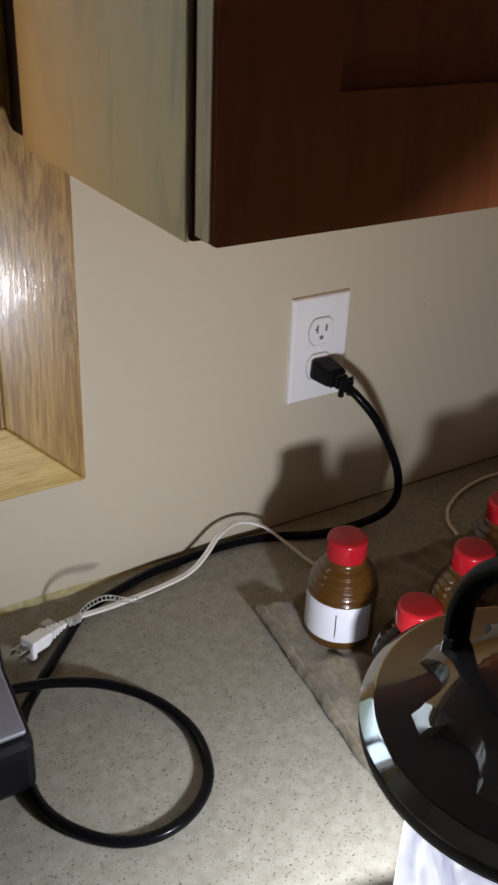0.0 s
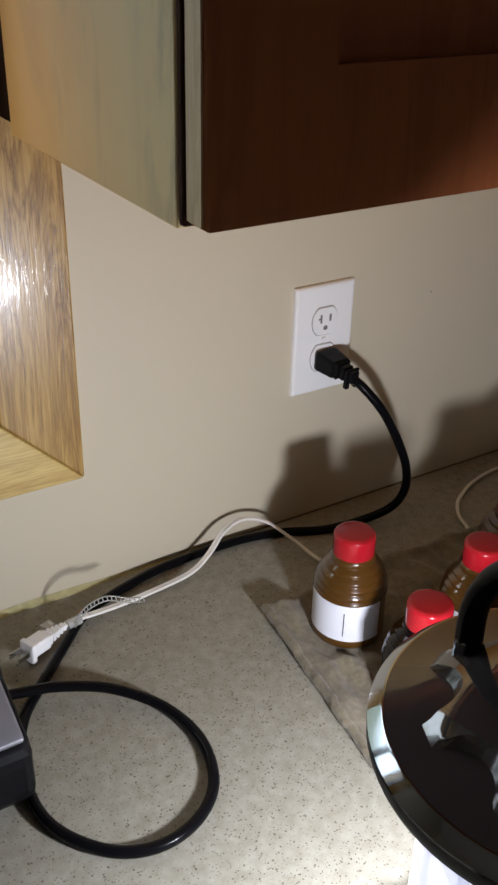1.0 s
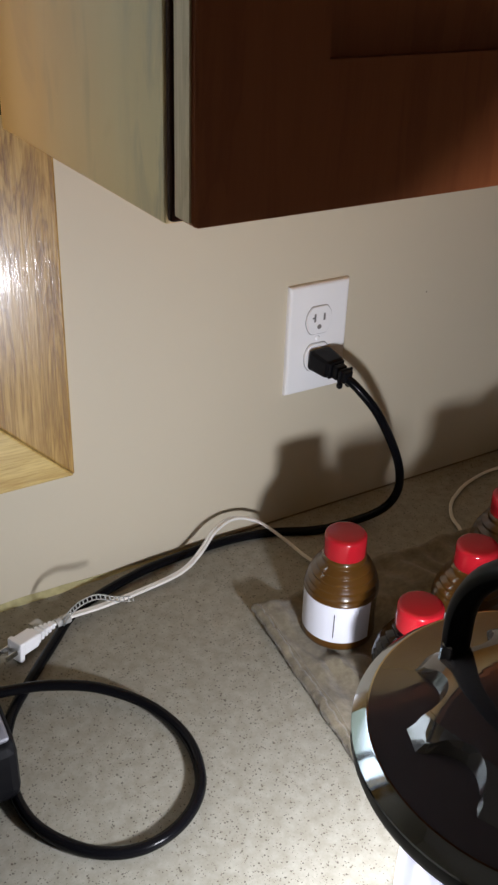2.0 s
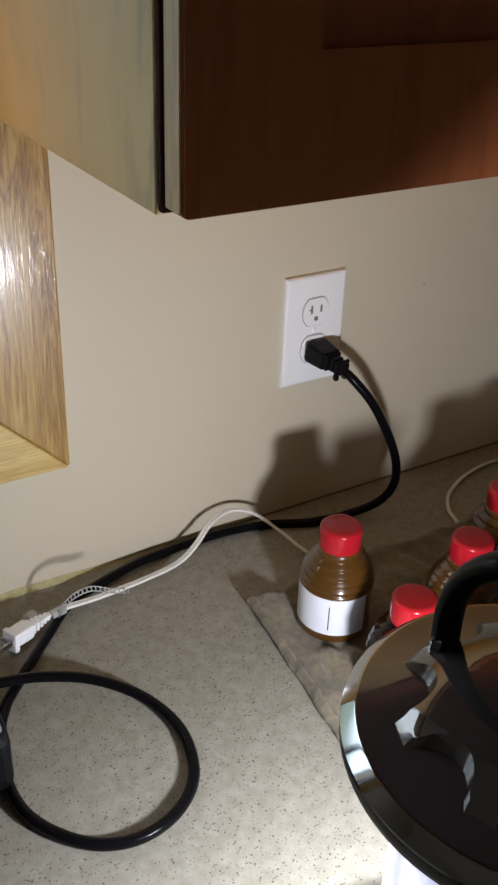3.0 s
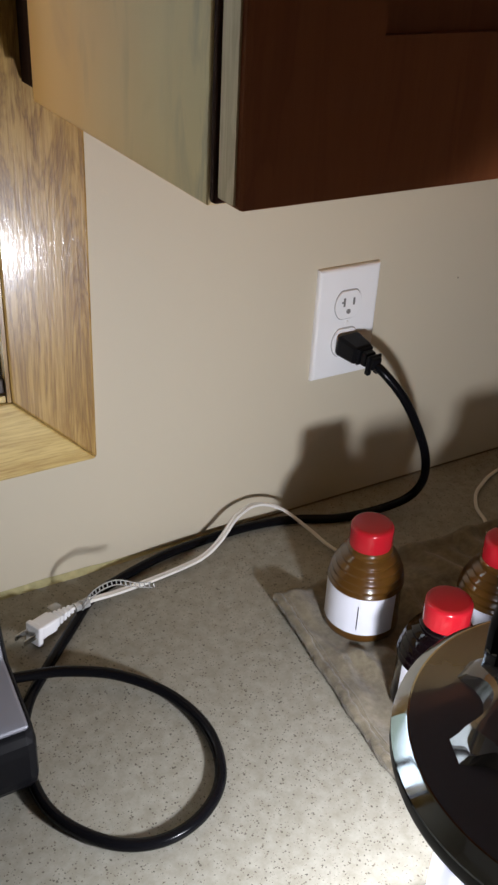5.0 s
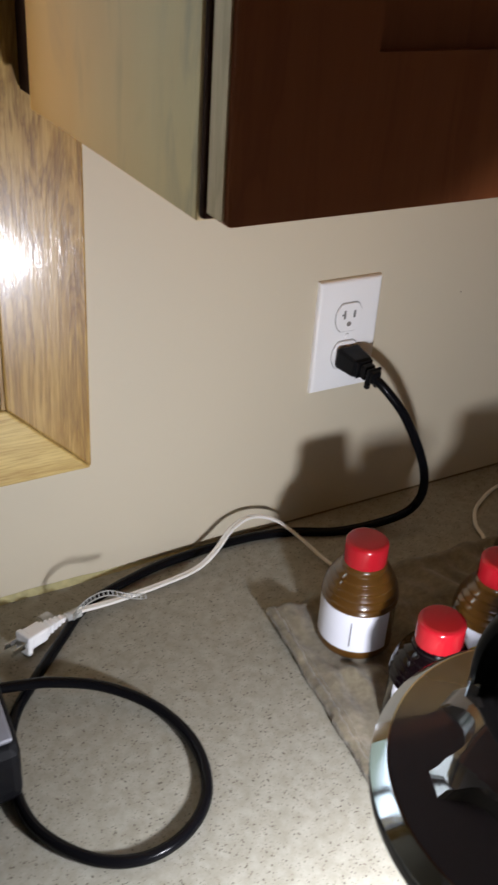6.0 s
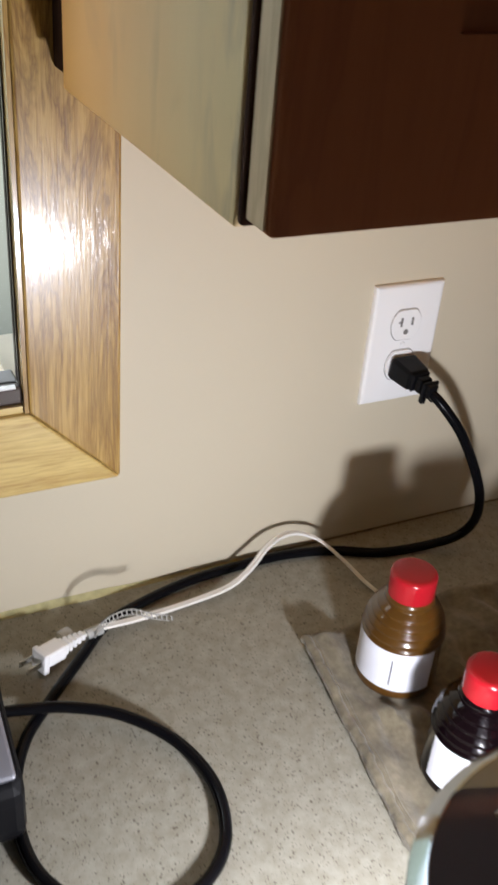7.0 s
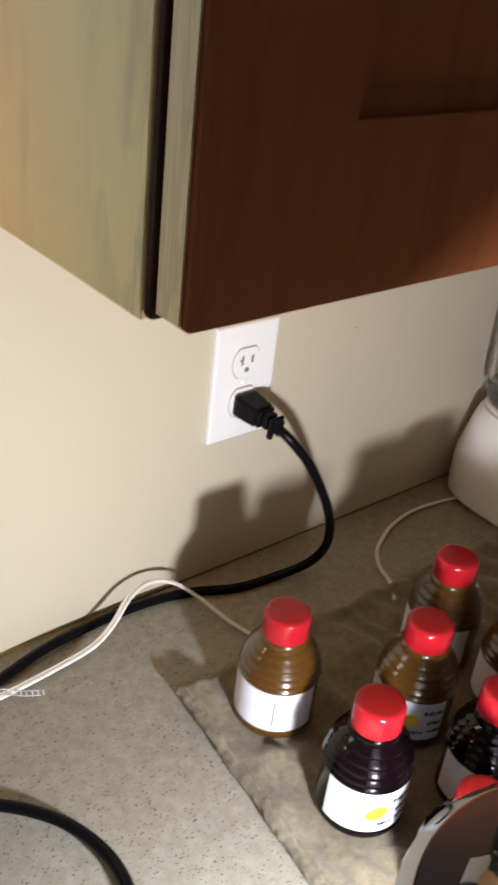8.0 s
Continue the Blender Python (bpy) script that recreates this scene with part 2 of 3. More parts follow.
def join(bm, other):
    me = bpy.data.meshes.new("t")
    other.to_mesh(me)
    other.free()
    bm.from_mesh(me)
    bpy.data.meshes.remove(me)
    return bm


def lathe(profile, n=48, bm=None, start=0.0, end=360.0):
    """Turns (radius, height) pairs about z."""
    bm = bm or bmesh.new()
    full = end - start >= 359.9
    cols = n if full else n + 1
    rings = []
    for r, z in profile:
        if r < 1e-6 and full:
            rings.append([bm.verts.new((0, 0, z))])
        else:
            rings.append([bm.verts.new((r * math.cos(a), r * math.sin(a), z)) for a in (radians(start + (end - start) * i / n) for i in range(cols))])
    for a, b in zip(rings, rings[1:]):
        for i in range(n):
            j = (i + 1) % cols
            if len(a) == 1 and len(b) == 1:
                continue
            if len(a) == 1:
                bm.faces.new((a[0], b[i], b[j]))
            elif len(b) == 1:
                bm.faces.new((a[i], a[j], b[0]))
            else:
                bm.faces.new((a[i], a[j], b[j], b[i]))
    return bm


def spline(points, step=0.004):
    """A smooth line through the points."""
    p = [Vector(q) for q in points]
    p = [p[0] * 2 - p[1], *p, p[-1] * 2 - p[-2]]
    out = []
    for a, b, c, d in zip(p, p[1:], p[2:], p[3:]):
        n = max(2, int((c - b).length / step))
        for i in range(n):
            t = i / n
            out.append(0.5 * (2 * b + (c - a) * t + (2 * a - 5 * b + 4 * c - d) * t * t + (3 * b - a - 3 * c + d) * t ** 3))
    out.append(p[-2])
    return out


def tube(points, radius, n=10, step=0.004, flat=1.0, bm=None):
    """A round or oval tube along a smooth line; radius may be a function of 0..1. The caps are closed."""
    bm = bm or bmesh.new()
    line = spline(points, step)
    side = Vector((0, 0, 1))
    rings = []
    for i, q in enumerate(line):
        d = (line[min(i + 1, len(line) - 1)] - line[max(i - 1, 0)]).normalized()
        if abs(d.dot(side)) > 0.95:
            side = Vector((1, 0, 0)) if abs(d.x) < 0.9 else Vector((0, 1, 0))
        u = (side - d * side.dot(d)).normalized()
        w = d.cross(u)
        side = u
        r = radius(i / (len(line) - 1)) if callable(radius) else radius
        rings.append([bm.verts.new(q + u * r * math.cos(k * math.tau / n) + w * r * flat * math.sin(k * math.tau / n)) for k in range(n)])
    for a, b in zip(rings, rings[1:]):
        for k in range(n):
            bm.faces.new((a[k], a[(k + 1) % n], b[(k + 1) % n], b[k]))
    bm.faces.new(rings[0])
    bm.faces.new(rings[-1])
    return bm


def prism(outline, axis, lo, hi, bevel=0.0, bm=None):
    """Pushes an outline through from lo to hi along an axis (0, 1 or 2)."""
    own = bmesh.new()

    def at(u, v, w):
        q = [u, v]
        q.insert(axis, w)
        return own.verts.new(q)

    a = [at(u, v, lo) for u, v in outline]
    b = [at(u, v, hi) for u, v in outline]
    own.faces.new(a)
    own.faces.new(b)
    for i in range(len(a)):
        j = (i + 1) % len(a)
        own.faces.new((a[i], a[j], b[j], b[i]))
    bmesh.ops.recalc_face_normals(own, faces=own.faces)
    if bevel:
        bmesh.ops.bevel(own, geom=own.edges[:], offset=bevel, segments=2, affect="EDGES", profile=0.5)
    if bm is None:
        return own
    return join(bm, own)


def structure(name, bm, material, label, category):
    ob = part(name, bm, material)
    return tagged(ob, label, category, kind="structure")


# ---- the setting ----
COUNTER = 0.91
WIN_R, WIN_L, WIN_B, WIN_T = -0.3005, -0.76, 1.115, 1.64

bm = bmesh.new()
for lo, hi in (((-2.2, 0, 0), (WIN_L, 0.12, 2.5)), ((WIN_R + 0.05, 0, 0), (1.8, 0.12, 2.5)), ((WIN_L, 0, 0), (WIN_R + 0.05, 0.12, WIN_B)), ((WIN_L, 0, WIN_T), (WIN_R + 0.05, 0.12, 2.5))):
    box(lo, hi, bm=bm)
structure("wall_north", bm, WALL, "beige painted kitchen wall behind the counter", "wall")
structure("wall_west", box((-2.32, -2.2, 0), (-2.2, 0.12, 2.5)), WALL, "plain beige painted side wall", "wall")
structure("wall_east", box((1.8, -2.2, 0), (1.92, 0.12, 2.5)), WALL, "plain beige painted side wall", "wall")
structure("wall_south", box((-2.32, -2.32, 0), (1.92, -2.2, 2.5)), CEIL, "plain white painted wall across the room", "wall")
structure("floor", box((-2.32, -2.32, -0.1), (1.92, 0.12, 0)), FLOOR, "brown wooden kitchen floor", "floor")
structure("ceiling", box((-2.32, -2.32, 2.5), (1.92, 0.12, 2.6)), CEIL, "white painted ceiling", "ceiling")

# a nail speck and small dents in the paint
speck = lathe([(0.0, -0.0006), (0.0008, -0.0005), (0.001, -0.0002), (0.001, 0.0)], 10)
bmesh.ops.transform(speck, matrix=pose(0.176, -0.0002, 1.143, -90, 0, 0), verts=speck.verts)
tagged(part("wall_speck", speck, plain("speck_brown", (0.33, 0.28, 0.22), 0.7).m), "small brown speck on the beige wall", "speck", kind="structure")

# worktop with a rolled front edge
worktop = thing("worktop", (0, 0, COUNTER - 0.04), "beige speckled laminate kitchen worktop", "worktop")
part("surface", prism([(0.0, 0.04), (0.0, 0.0), (-0.612, 0.0), (-0.612, 0.04)], 0, -2.2, 1.8), TOP, worktop)
part("front_edge", prism([(-0.6122, 0.04), (-0.6122, 0.0), (-0.62, 0.0005), (-0.632, 0.004), (-0.64, 0.018), (-0.638, 0.032), (-0.63, 0.04)], 0, -2.2, 1.8), TOP, worktop, "rolled laminate front edge")
base = thing("base_cabinet", (0, 0, 0), "plain brown base cabinet under the worktop", "cabinet")
part("body", box((-2.2, -0.58, 0.1), (1.8, 0, COUNTER - 0.04)), DARK, base)
part("plinth", box((-2.2, -0.52, 0), (1.8, -0.02, 0.1)), DARK, base)

# uneven bead of caulk in the corner
bm = bmesh.new()
xs = [-0.75 + 0.011 * i for i in range(60)]
rows = []
for i, x in enumerate(xs):
    w = 0.0022 + 0.0016 * noise.noise((x * 22, 0, 3)) + 0.003 * min(1, max(0, (-0.15 - x) / 0.1))
    h = 0.0018 + 0.0012 * noise.noise((x * 30, 7, 1)) + 0.0032 * min(1, max(0, (-0.15 - x) / 0.1))
    rows.append([bm.verts.new((x, 0, COUNTER)), bm.verts.new((x, -w, COUNTER)), bm.verts.new((x, -w * 0.55, COUNTER + h * 0.4)), bm.verts.new((x, -0.0004, COUNTER + h))])
for a, b in zip(rows, rows[1:]):
    for k in range(3):
        bm.faces.new((a[k], b[k], b[k + 1], a[k + 1]))
tagged(part("caulk", bm, CAULK, smooth=True), "yellowed glossy caulk bead along the wall", "caulk", kind="structure")

tagged(part("trim_joint", box((-0.09, -0.0016, COUNTER + 0.0002), (1.8, -0.0002, COUNTER + 0.0015)), plain("dirty_joint", (0.14, 0.105, 0.06), 0.7, spots=0.3).m), "dark dirty joint between wall and worktop", "joint", kind="structure")

# window with oak casing
window = thing("window_1", (0, 0, 0), "kitchen window with a varnished oak casing", "window")
window["kind"] = "structure"
CW = 0.0705
R2, L2, B2, T2 = WIN_R + CW, WIN_L - CW, WIN_B - CW, WIN_T + CW


def casing(outline, mat):
    return part("casing", prism(outline, 1, -0.019, -0.0005, 0.002), mat, window, "varnished oak casing board")


g = 0.0003
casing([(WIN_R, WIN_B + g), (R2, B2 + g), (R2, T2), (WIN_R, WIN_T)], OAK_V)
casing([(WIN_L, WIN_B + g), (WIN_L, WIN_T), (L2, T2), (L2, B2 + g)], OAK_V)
casing([(L2, B2), (R2, B2), (WIN_R, WIN_B), (WIN_L, WIN_B)], OAK_H)
casing([(WIN_L, WIN_T + g), (WIN_R, WIN_T + g), (R2, T2 + g), (L2, T2 + g)], OAK_H)
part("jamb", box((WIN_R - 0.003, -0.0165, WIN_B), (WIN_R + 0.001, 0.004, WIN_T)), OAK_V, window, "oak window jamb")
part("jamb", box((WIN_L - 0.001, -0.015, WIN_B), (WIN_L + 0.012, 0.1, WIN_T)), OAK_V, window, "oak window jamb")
part("sill", box((WIN_L + 0.012, -0.015, WIN_B - 0.001), (WIN_R - 0.004, 0.1, WIN_B + 0.006)), OAK_H, window, "oak window sill")
part("head", box((WIN_L + 0.012, -0.015, WIN_T - 0.012), (WIN_R - 0.004, 0.1, WIN_T + 0.001)), OAK_H, window, "oak window head")
SASH = plain("bronze_sash", (0.06, 0.04, 0.03), 0.4).m
a, b, c, d = WIN_L + 0.012, WIN_R - 0.003, WIN_B + 0.006, WIN_T - 0.012
sash = part("window_frame", box((a, -0.012, c), (b, 0.02, c + 0.014), 0.002), SASH, window, "dark bronze window sash")
mid = (a + b) / 2
for lo, hi in (((a, -0.012, d - 0.02), (b, 0.02, d)), ((a, -0.012, c + 0.014), (a + 0.004, 0.02, d - 0.02)), ((b - 0.0012, -0.007, c + 0.014), (b, 0.004, d - 0.02)), ((mid - 0.012, -0.012, c + 0.014), (mid + 0.012, 0.02, d - 0.02))):
    part("sash_bar", box(lo, hi), SASH, sash)
part("glazing_bead", box((a + 0.005, -0.0135, c + 0.0142), (b - 0.005, -0.009, c + 0.0158)), WHITE, sash, "thin white glazing bead")
for lo, hi in (((a + 0.004, -0.004, c + 0.014), (mid - 0.012, 0.0, d - 0.02)), ((mid + 0.012, -0.004, c + 0.014), (b - 0.0012, 0.0, d - 0.02))):
    pane = part("pane", box(lo, hi), GLASS, window, "clear window pane")
    pane.visible_shadow = False

garden = bmesh.new()
q = [garden.verts.new(p) for p in ((-9, 4, -7), (7, 4, -7), (7, 4, 6), (-9, 4, 6))]
garden.faces.new(q)
tagged(part("backdrop", garden, OUTSIDE), "pale green hazy garden and sky outside", "backdrop", kind="structure")


# ---- wall cabinet ----
def wall_cabinet():
    x0, x1, z0, z1 = -0.278, 0.64, 1.3585, 2.12
    cab = thing("wall_cabinet", (x0, 0, z0), "wall cabinet with red-brown doors and a pale side", "cabinet")

    def add(name, lo, hi, mat, label="", bevel=0.0015, parent=cab):
        ob = part(name, box(lo, hi, bevel), mat, parent, label)
        ob.matrix_parent_inverse = cab.matrix_world.inverted() if parent is cab else Matrix()
        return ob

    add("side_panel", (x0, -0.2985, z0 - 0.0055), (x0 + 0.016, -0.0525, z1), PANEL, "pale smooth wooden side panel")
    # added dark strip: the shadow in the gap between panel and wall
    add("gap_shade_strip", (x0 + 0.003, -0.0522, z0 + 0.001), (x0 + 0.0165, -0.0205, z1 - 0.001), DARK, "dark strip standing in for the shaded gap behind the side panel")
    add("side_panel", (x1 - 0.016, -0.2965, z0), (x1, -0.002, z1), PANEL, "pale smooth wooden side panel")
    add("bottom", (x0 + 0.017, -0.2965, z0 + 0.012), (x1 - 0.017, -0.0205, z0 + 0.028), PANEL)
    add("top", (x0 + 0.017, -0.2965, z1 - 0.018), (x1 - 0.017, -0.0205, z1 - 0.002), PANEL)
    add("back", (x0 + 0.044, -0.0195, z0 + 0.03), (x1 - 0.017, -0.003, z1 - 0.02), PANEL)
    add("face_frame", (x0 + 0.0004, -0.3045, z0 - 0.003), (x1 - 0.0025, -0.2987, z1 - 0.001), DARK, "dark front frame")
    w = (x1 - x0) / 2
    for i in range(2):
        a, b = x0 + 0.0025 + i * w, x0 + w + i * w
        lo, hi, yb, yf = z0 - 0.001, z1 + 0.001, -0.305, -0.3235
        door = thing("door", (a, yb, lo), "", "")
        door.parent = cab
        door.matrix_parent_inverse = cab.matrix_world.inverted()
        bpy.context.view_layer.update()
        rail = 0.072
        pieces = (("stile", (a, yf, lo), (a + rail, yb, hi)), ("stile", (b - rail, yf, lo), (b, yb, hi)),
                  ("rail", (a + rail, yf, lo), (b - rail, yb, lo + rail)), ("rail", (a + rail, yf, hi - rail), (b - rail, yb, hi)),
                  ("door_panel", (a + rail - 0.006, yf + 0.006, lo + rail - 0.006), (b - rail + 0.006, yb - 0.003, hi - rail + 0.006)))
        for name, p, q in pieces:
            p, q = Vector((min(p[0], q[0]), min(p[1], q[1]), p[2])), Vector((max(p[0], q[0]), max(p[1], q[1]), q[2]))
            piece = box(p, q)
            if name == "stile":
                outer = a if p.x < a + 0.01 else b
                rim = [e for e in piece.edges if all(abs(v.co.x - outer) < 1e-4 for v in e.verts)]
                bmesh.ops.bevel(piece, geom=rim, offset=0.002, segments=2, affect="EDGES", profile=0.5)
            ob = part(name, piece, DOOR, door)
            ob.matrix_parent_inverse = Matrix.Translation((a, yb, lo)).inverted()
        edge = part("door_edge", box((a - 0.0012, yf + 0.003, lo + 0.002), (a - 0.0001, yb - 0.001, hi - 0.002)), BARE, door, "pale unstained door edge")
        edge.matrix_parent_inverse = Matrix.Translation((a, yb, lo)).inverted()
    return cab


wall_cabinet()


# ---- outlet ----
def outlet():
    ob = thing("wall_outlet", (0.035, 0, 1.12), "white duplex wall outlet with a screwed plate", "outlet")
    plate = box((-0.035, -0.0055, -0.057), (0.035, -0.0002, 0.057))
    front = [e for e in plate.edges if all(v.co.y < -0.003 for v in e.verts)]
    bmesh.ops.bevel(plate, geom=front, offset=0.003, segments=3, affect="EDGES", profile=0.5)
    part("plate", plate, WHITE, ob)
    for z in (0.0195, -0.0195):
        pts = []
        for k in range(40):
            t = k * math.tau / 40
            pts.append((0.0150 * math.cos(t), max(-0.0142, min(0.0142, 0.0168 * math.sin(t))) + z))
        part("recess", prism([(x * 1.05, (y - z) * 1.06 + z) for x, y in pts], 1, -0.00575, -0.005), GAP, ob, "grey gap round the socket face")
        face = part("socket_face", prism(pts, 1, -0.0072, -0.005, 0.0005), WHITE, ob)
        for x, h, w in ((-0.0055, 0.0086, 0.0021), (0.0055, 0.0072, 0.0022)):
            part("slot", box((x - w / 2, -0.0075, z + 0.003 - h / 2), (x + w / 2, -0.0071, z + 0.003 + h / 2)), SLOT, face)
        if z > 0:
            part("slot", box((-0.0086, -0.0075, z + 0.0022), (-0.0055, -0.0071, z + 0.0038)), SLOT, face)
        hole = lathe([(0, 0.0004), (0.0025, 0.0004), (0.0025, 0)], 14)
        bmesh.ops.transform(hole, matrix=pose(0, -0.0071, z - 0.0068, 90), verts=hole.verts)
        part("ground_hole", hole, SLOT, face)
    screw = lathe([(0, 0.0012), (0.002, 0.001), (0.0028, 0)], 14)
    bmesh.ops.transform(screw, matrix=pose(0, -0.0055, 0, 90), verts=screw.verts)
    part("screw", screw, WHITE, ob)
    return ob


outlet()


# ---- cords ----
def black_cord():
    ob = thing("power_cord", (0.035, -0.01, 1.1), "thick black power cord plugged in and looped on the worktop", "power cord")
    inv = ob.matrix_world.inverted()
    Z = COUNTER + 0.0045
    line = [(0.0395, -0.05, 1.0945), (0.047, -0.060, 1.086), (0.064, -0.073, 1.061), (0.083, -0.081, 1.022), (0.096, -0.081, 0.988), (0.1, -0.076, 0.958), (0.093, -0.063, 0.932), (0.066, -0.047, Z + 0.001),
            (0.024, -0.04, Z), (-0.018, -0.022, Z), (-0.064, -0.0125, Z), (-0.118, -0.0125, Z), (-0.166, -0.017, Z), (-0.216, -0.03, Z), (-0.251, -0.045, Z), (-0.282, -0.075, Z), (-0.318, -0.112, Z),
            (-0.344, -0.142, Z), (-0.361, -0.182, Z), (-0.366, -0.228, Z), (-0.357, -0.262, Z), (-0.332, -0.293, Z), (-0.3, -0.305, Z), (-0.266, -0.297, Z), (-0.2405, -0.272, Z), (-0.2305, -0.23, Z + 0.001),
            (-0.242, -0.186, Z + 0.003), (-0.272, -0.151, Z + 0.007), (-0.308, -0.131, Z + 0.0095), (-0.335, -0.124, Z + 0.011), (-0.371, -0.119, Z + 0.014)]
    cord = part("cord", tube(line, 0.0046, 12), RUBBER, ob, smooth=True)
    plug = box((-0.013, -0.027, -0.0105), (0.013, 0.0, 0.0105), 0.003, 2)
    for v in plug.verts:
        k = 1 - 0.18 * max(0, -v.co.y - 0.014) / 0.013
        v.co.x *= k
        v.co.z *= k
    bmesh.ops.transform(plug, matrix=pose(0.035, -0.0078, 1.1005, 6, 0, 6), verts=plug.verts)
    body = part("plug", plug, BLACK, ob, "moulded black plug", smooth=False)
    grip = bmesh.new()
    box((-0.0095, -0.0295, -0.0085), (0.0095, -0.027, 0.0085), 0.001, 1, grip)
    box((-0.0065, -0.037, -0.007), (0.0065, -0.0295, 0.007), 0.0015, 2, grip)
    box((-0.008, -0.0425, -0.008), (0.0095, -0.039, 0.007), 0.001, 1, grip)
    box((-0.0055, -0.047, -0.006), (0.0055, -0.037, 0.006), 0.0015, 2, grip)
    box((0.0035, -0.0445, -0.0135), (0.009, -0.039, -0.0065), 0.001, 1, grip)
    box((-0.008, -0.0445, -0.0125), (-0.003, -0.039, -0.0065), 0.001, 1, grip)
    bmesh.ops.transform(grip, matrix=pose(0.035, -0.0078, 1.1005, 6, 0, 6), verts=grip.verts)
    relief = part("strain_relief", grip, BLACK, ob, "notched black strain relief")
    for o in (cord, body, relief):
        o.matrix_parent_inverse = inv
    return ob


black_cord()


def white_cord():
    Z = COUNTER + 0.004
    ob = thing("lamp_cord", (-0.3, -0.063, Z), "thin white two-wire cord with an unplugged plug", "cord")
    inv = ob.matrix_world.inverted()
    line = [(-0.281, -0.058, Z + 0.006), (-0.262, -0.053, Z + 0.006), (-0.224, -0.050, Z + 0.003), (-0.174, -0.043, Z), (-0.135, -0.04, Z + 0.004), (-0.113, -0.037, Z + 0.017), (-0.092, -0.028, Z + 0.03),
            (-0.066, -0.021, Z + 0.033), (-0.042, -0.03, Z + 0.027), (-0.022, -0.052, Z + 0.011), (-0.01, -0.082, Z + 0.001), (0.008, -0.115, Z - 0.0025), (0.06, -0.15, Z - 0.003), (0.13, -0.145, Z - 0.003),
            (0.16, -0.119, Z), (0.171, -0.092, Z), (0.189, -0.07, Z), (0.208, -0.058, Z), (0.231, -0.047, Z), (0.262, -0.039, Z), (0.289, -0.037, Z), (0.32, -0.04, Z), (0.352, -0.046, Z)]
    obs = []
    dense = spline(line, 0.008)
    for side in (-1, 1):
        wire = []
        for i, p in enumerate(dense):
            gap = 0.0015 if p.x < -0.06 else 0.0009
            d = dense[min(i + 1, len(dense) - 1)] - dense[max(i - 1, 0)]
            wire.append(p + side * gap * Vector((-d.y, d.x, 0)).normalized())
        obs.append(part("wire", tube(wire, lambda q: 0.0017 if q < 0.33 else 0.0012, 8, 0.008), IVORY, ob, smooth=True))
    m = pose(-0.318, -0.075, Z + 0.009, 0, 4, 24) @ Matrix.Translation((0.05, 0, 0)) @ Matrix.Scale(0.9, 4) @ Matrix.Translation((-0.05, 0, 0))
    plug = box((-0.004, -0.0095, -0.013), (0.002, 0.0095, 0.009), 0.0015, 2)
    box((0.0015, -0.0085, -0.0075), (0.022, 0.0085, 0.0075), 0.002, 2, plug)
    bmesh.ops.transform(plug, matrix=m, verts=plug.verts)
    obs.append(part("plug", plug, WHITE, ob, "white two-prong plug"))
    x = 0.022
    for i in range(5):
        w = 0.0068 - 0.0007 * i
        grip = box((x, -w, -w * 0.8), (x + 0.0036, w, w * 0.8), 0.0006, 1)
        box((x + 0.003, -w * 0.55, -w * 0.5), (x + 0.0065, w * 0.55, w * 0.5), 0, 1, grip)
        bmesh.ops.transform(grip, matrix=m, verts=grip.verts)
        obs.append(part("grip_ring", grip, WHITE, ob))
        x += 0.0055
    tab = box((0.030, 0.004, 0.001), (0.043, 0.017, 0.0025), 0.0005, 1)
    bmesh.ops.transform(tab, matrix=m, verts=tab.verts)
    obs.append(part("cord_tag", tab, CLEAR, ob, "small clear tag on the cord"))
    for y in (-0.006, 0.006):
        prong = box((-0.02, y - 0.0007, -0.003), (-0.004, y + 0.0007, 0.003), 0.0004, 1)
        bmesh.ops.transform(prong, matrix=m, verts=prong.verts)
        obs.append(part("prong", prong, STEEL, ob, "flat metal prong"))
    # ladder tie: two thin rails and small rungs, in a loop
    loop = spline([(-0.266, -0.06, Z + 0.006), (-0.262, -0.068, Z + 0.022), (-0.254, -0.073, Z + 0.033), (-0.24, -0.078, Z + 0.039), (-0.225, -0.088, Z + 0.038), (-0.213, -0.097, Z + 0.04)], 0.002)
    tie = bmesh.new()
    up = Vector((0, 0.001, 0.0018))
    tube([p + up for p in loop[::3]], 0.0006, 5, 0.004, bm=tie)
    tube([p - up for p in loop[::3]], 0.0006, 5, 0.004, bm=tie)
    for p in loop[::2]:
        tube([p - up, p + up], 0.0006, 5, 0.01, bm=tie)
    obs.append(part("cable_tie", tie, CLEAR, ob, "clear plastic ladder tie round the cord"))
    collar = tube([(-0.272, -0.057, Z + 0.006), (-0.258, -0.054, Z + 0.006)], 0.0048, 10)
    obs.append(part("tie_collar", collar, CLEAR, ob, "clear plastic tie wrapped round the cord"))
    for o in obs:
        o.matrix_parent_inverse = inv
    return ob


white_cord()


# ---- towel ----
BOTTLE_SPOTS = ((-0.049, -0.182), (-0.0555, -0.289), (0.04, -0.2505), (0.125, -0.206), (0.132, -0.284), (0.031, -0.333), (-0.058, -0.384))


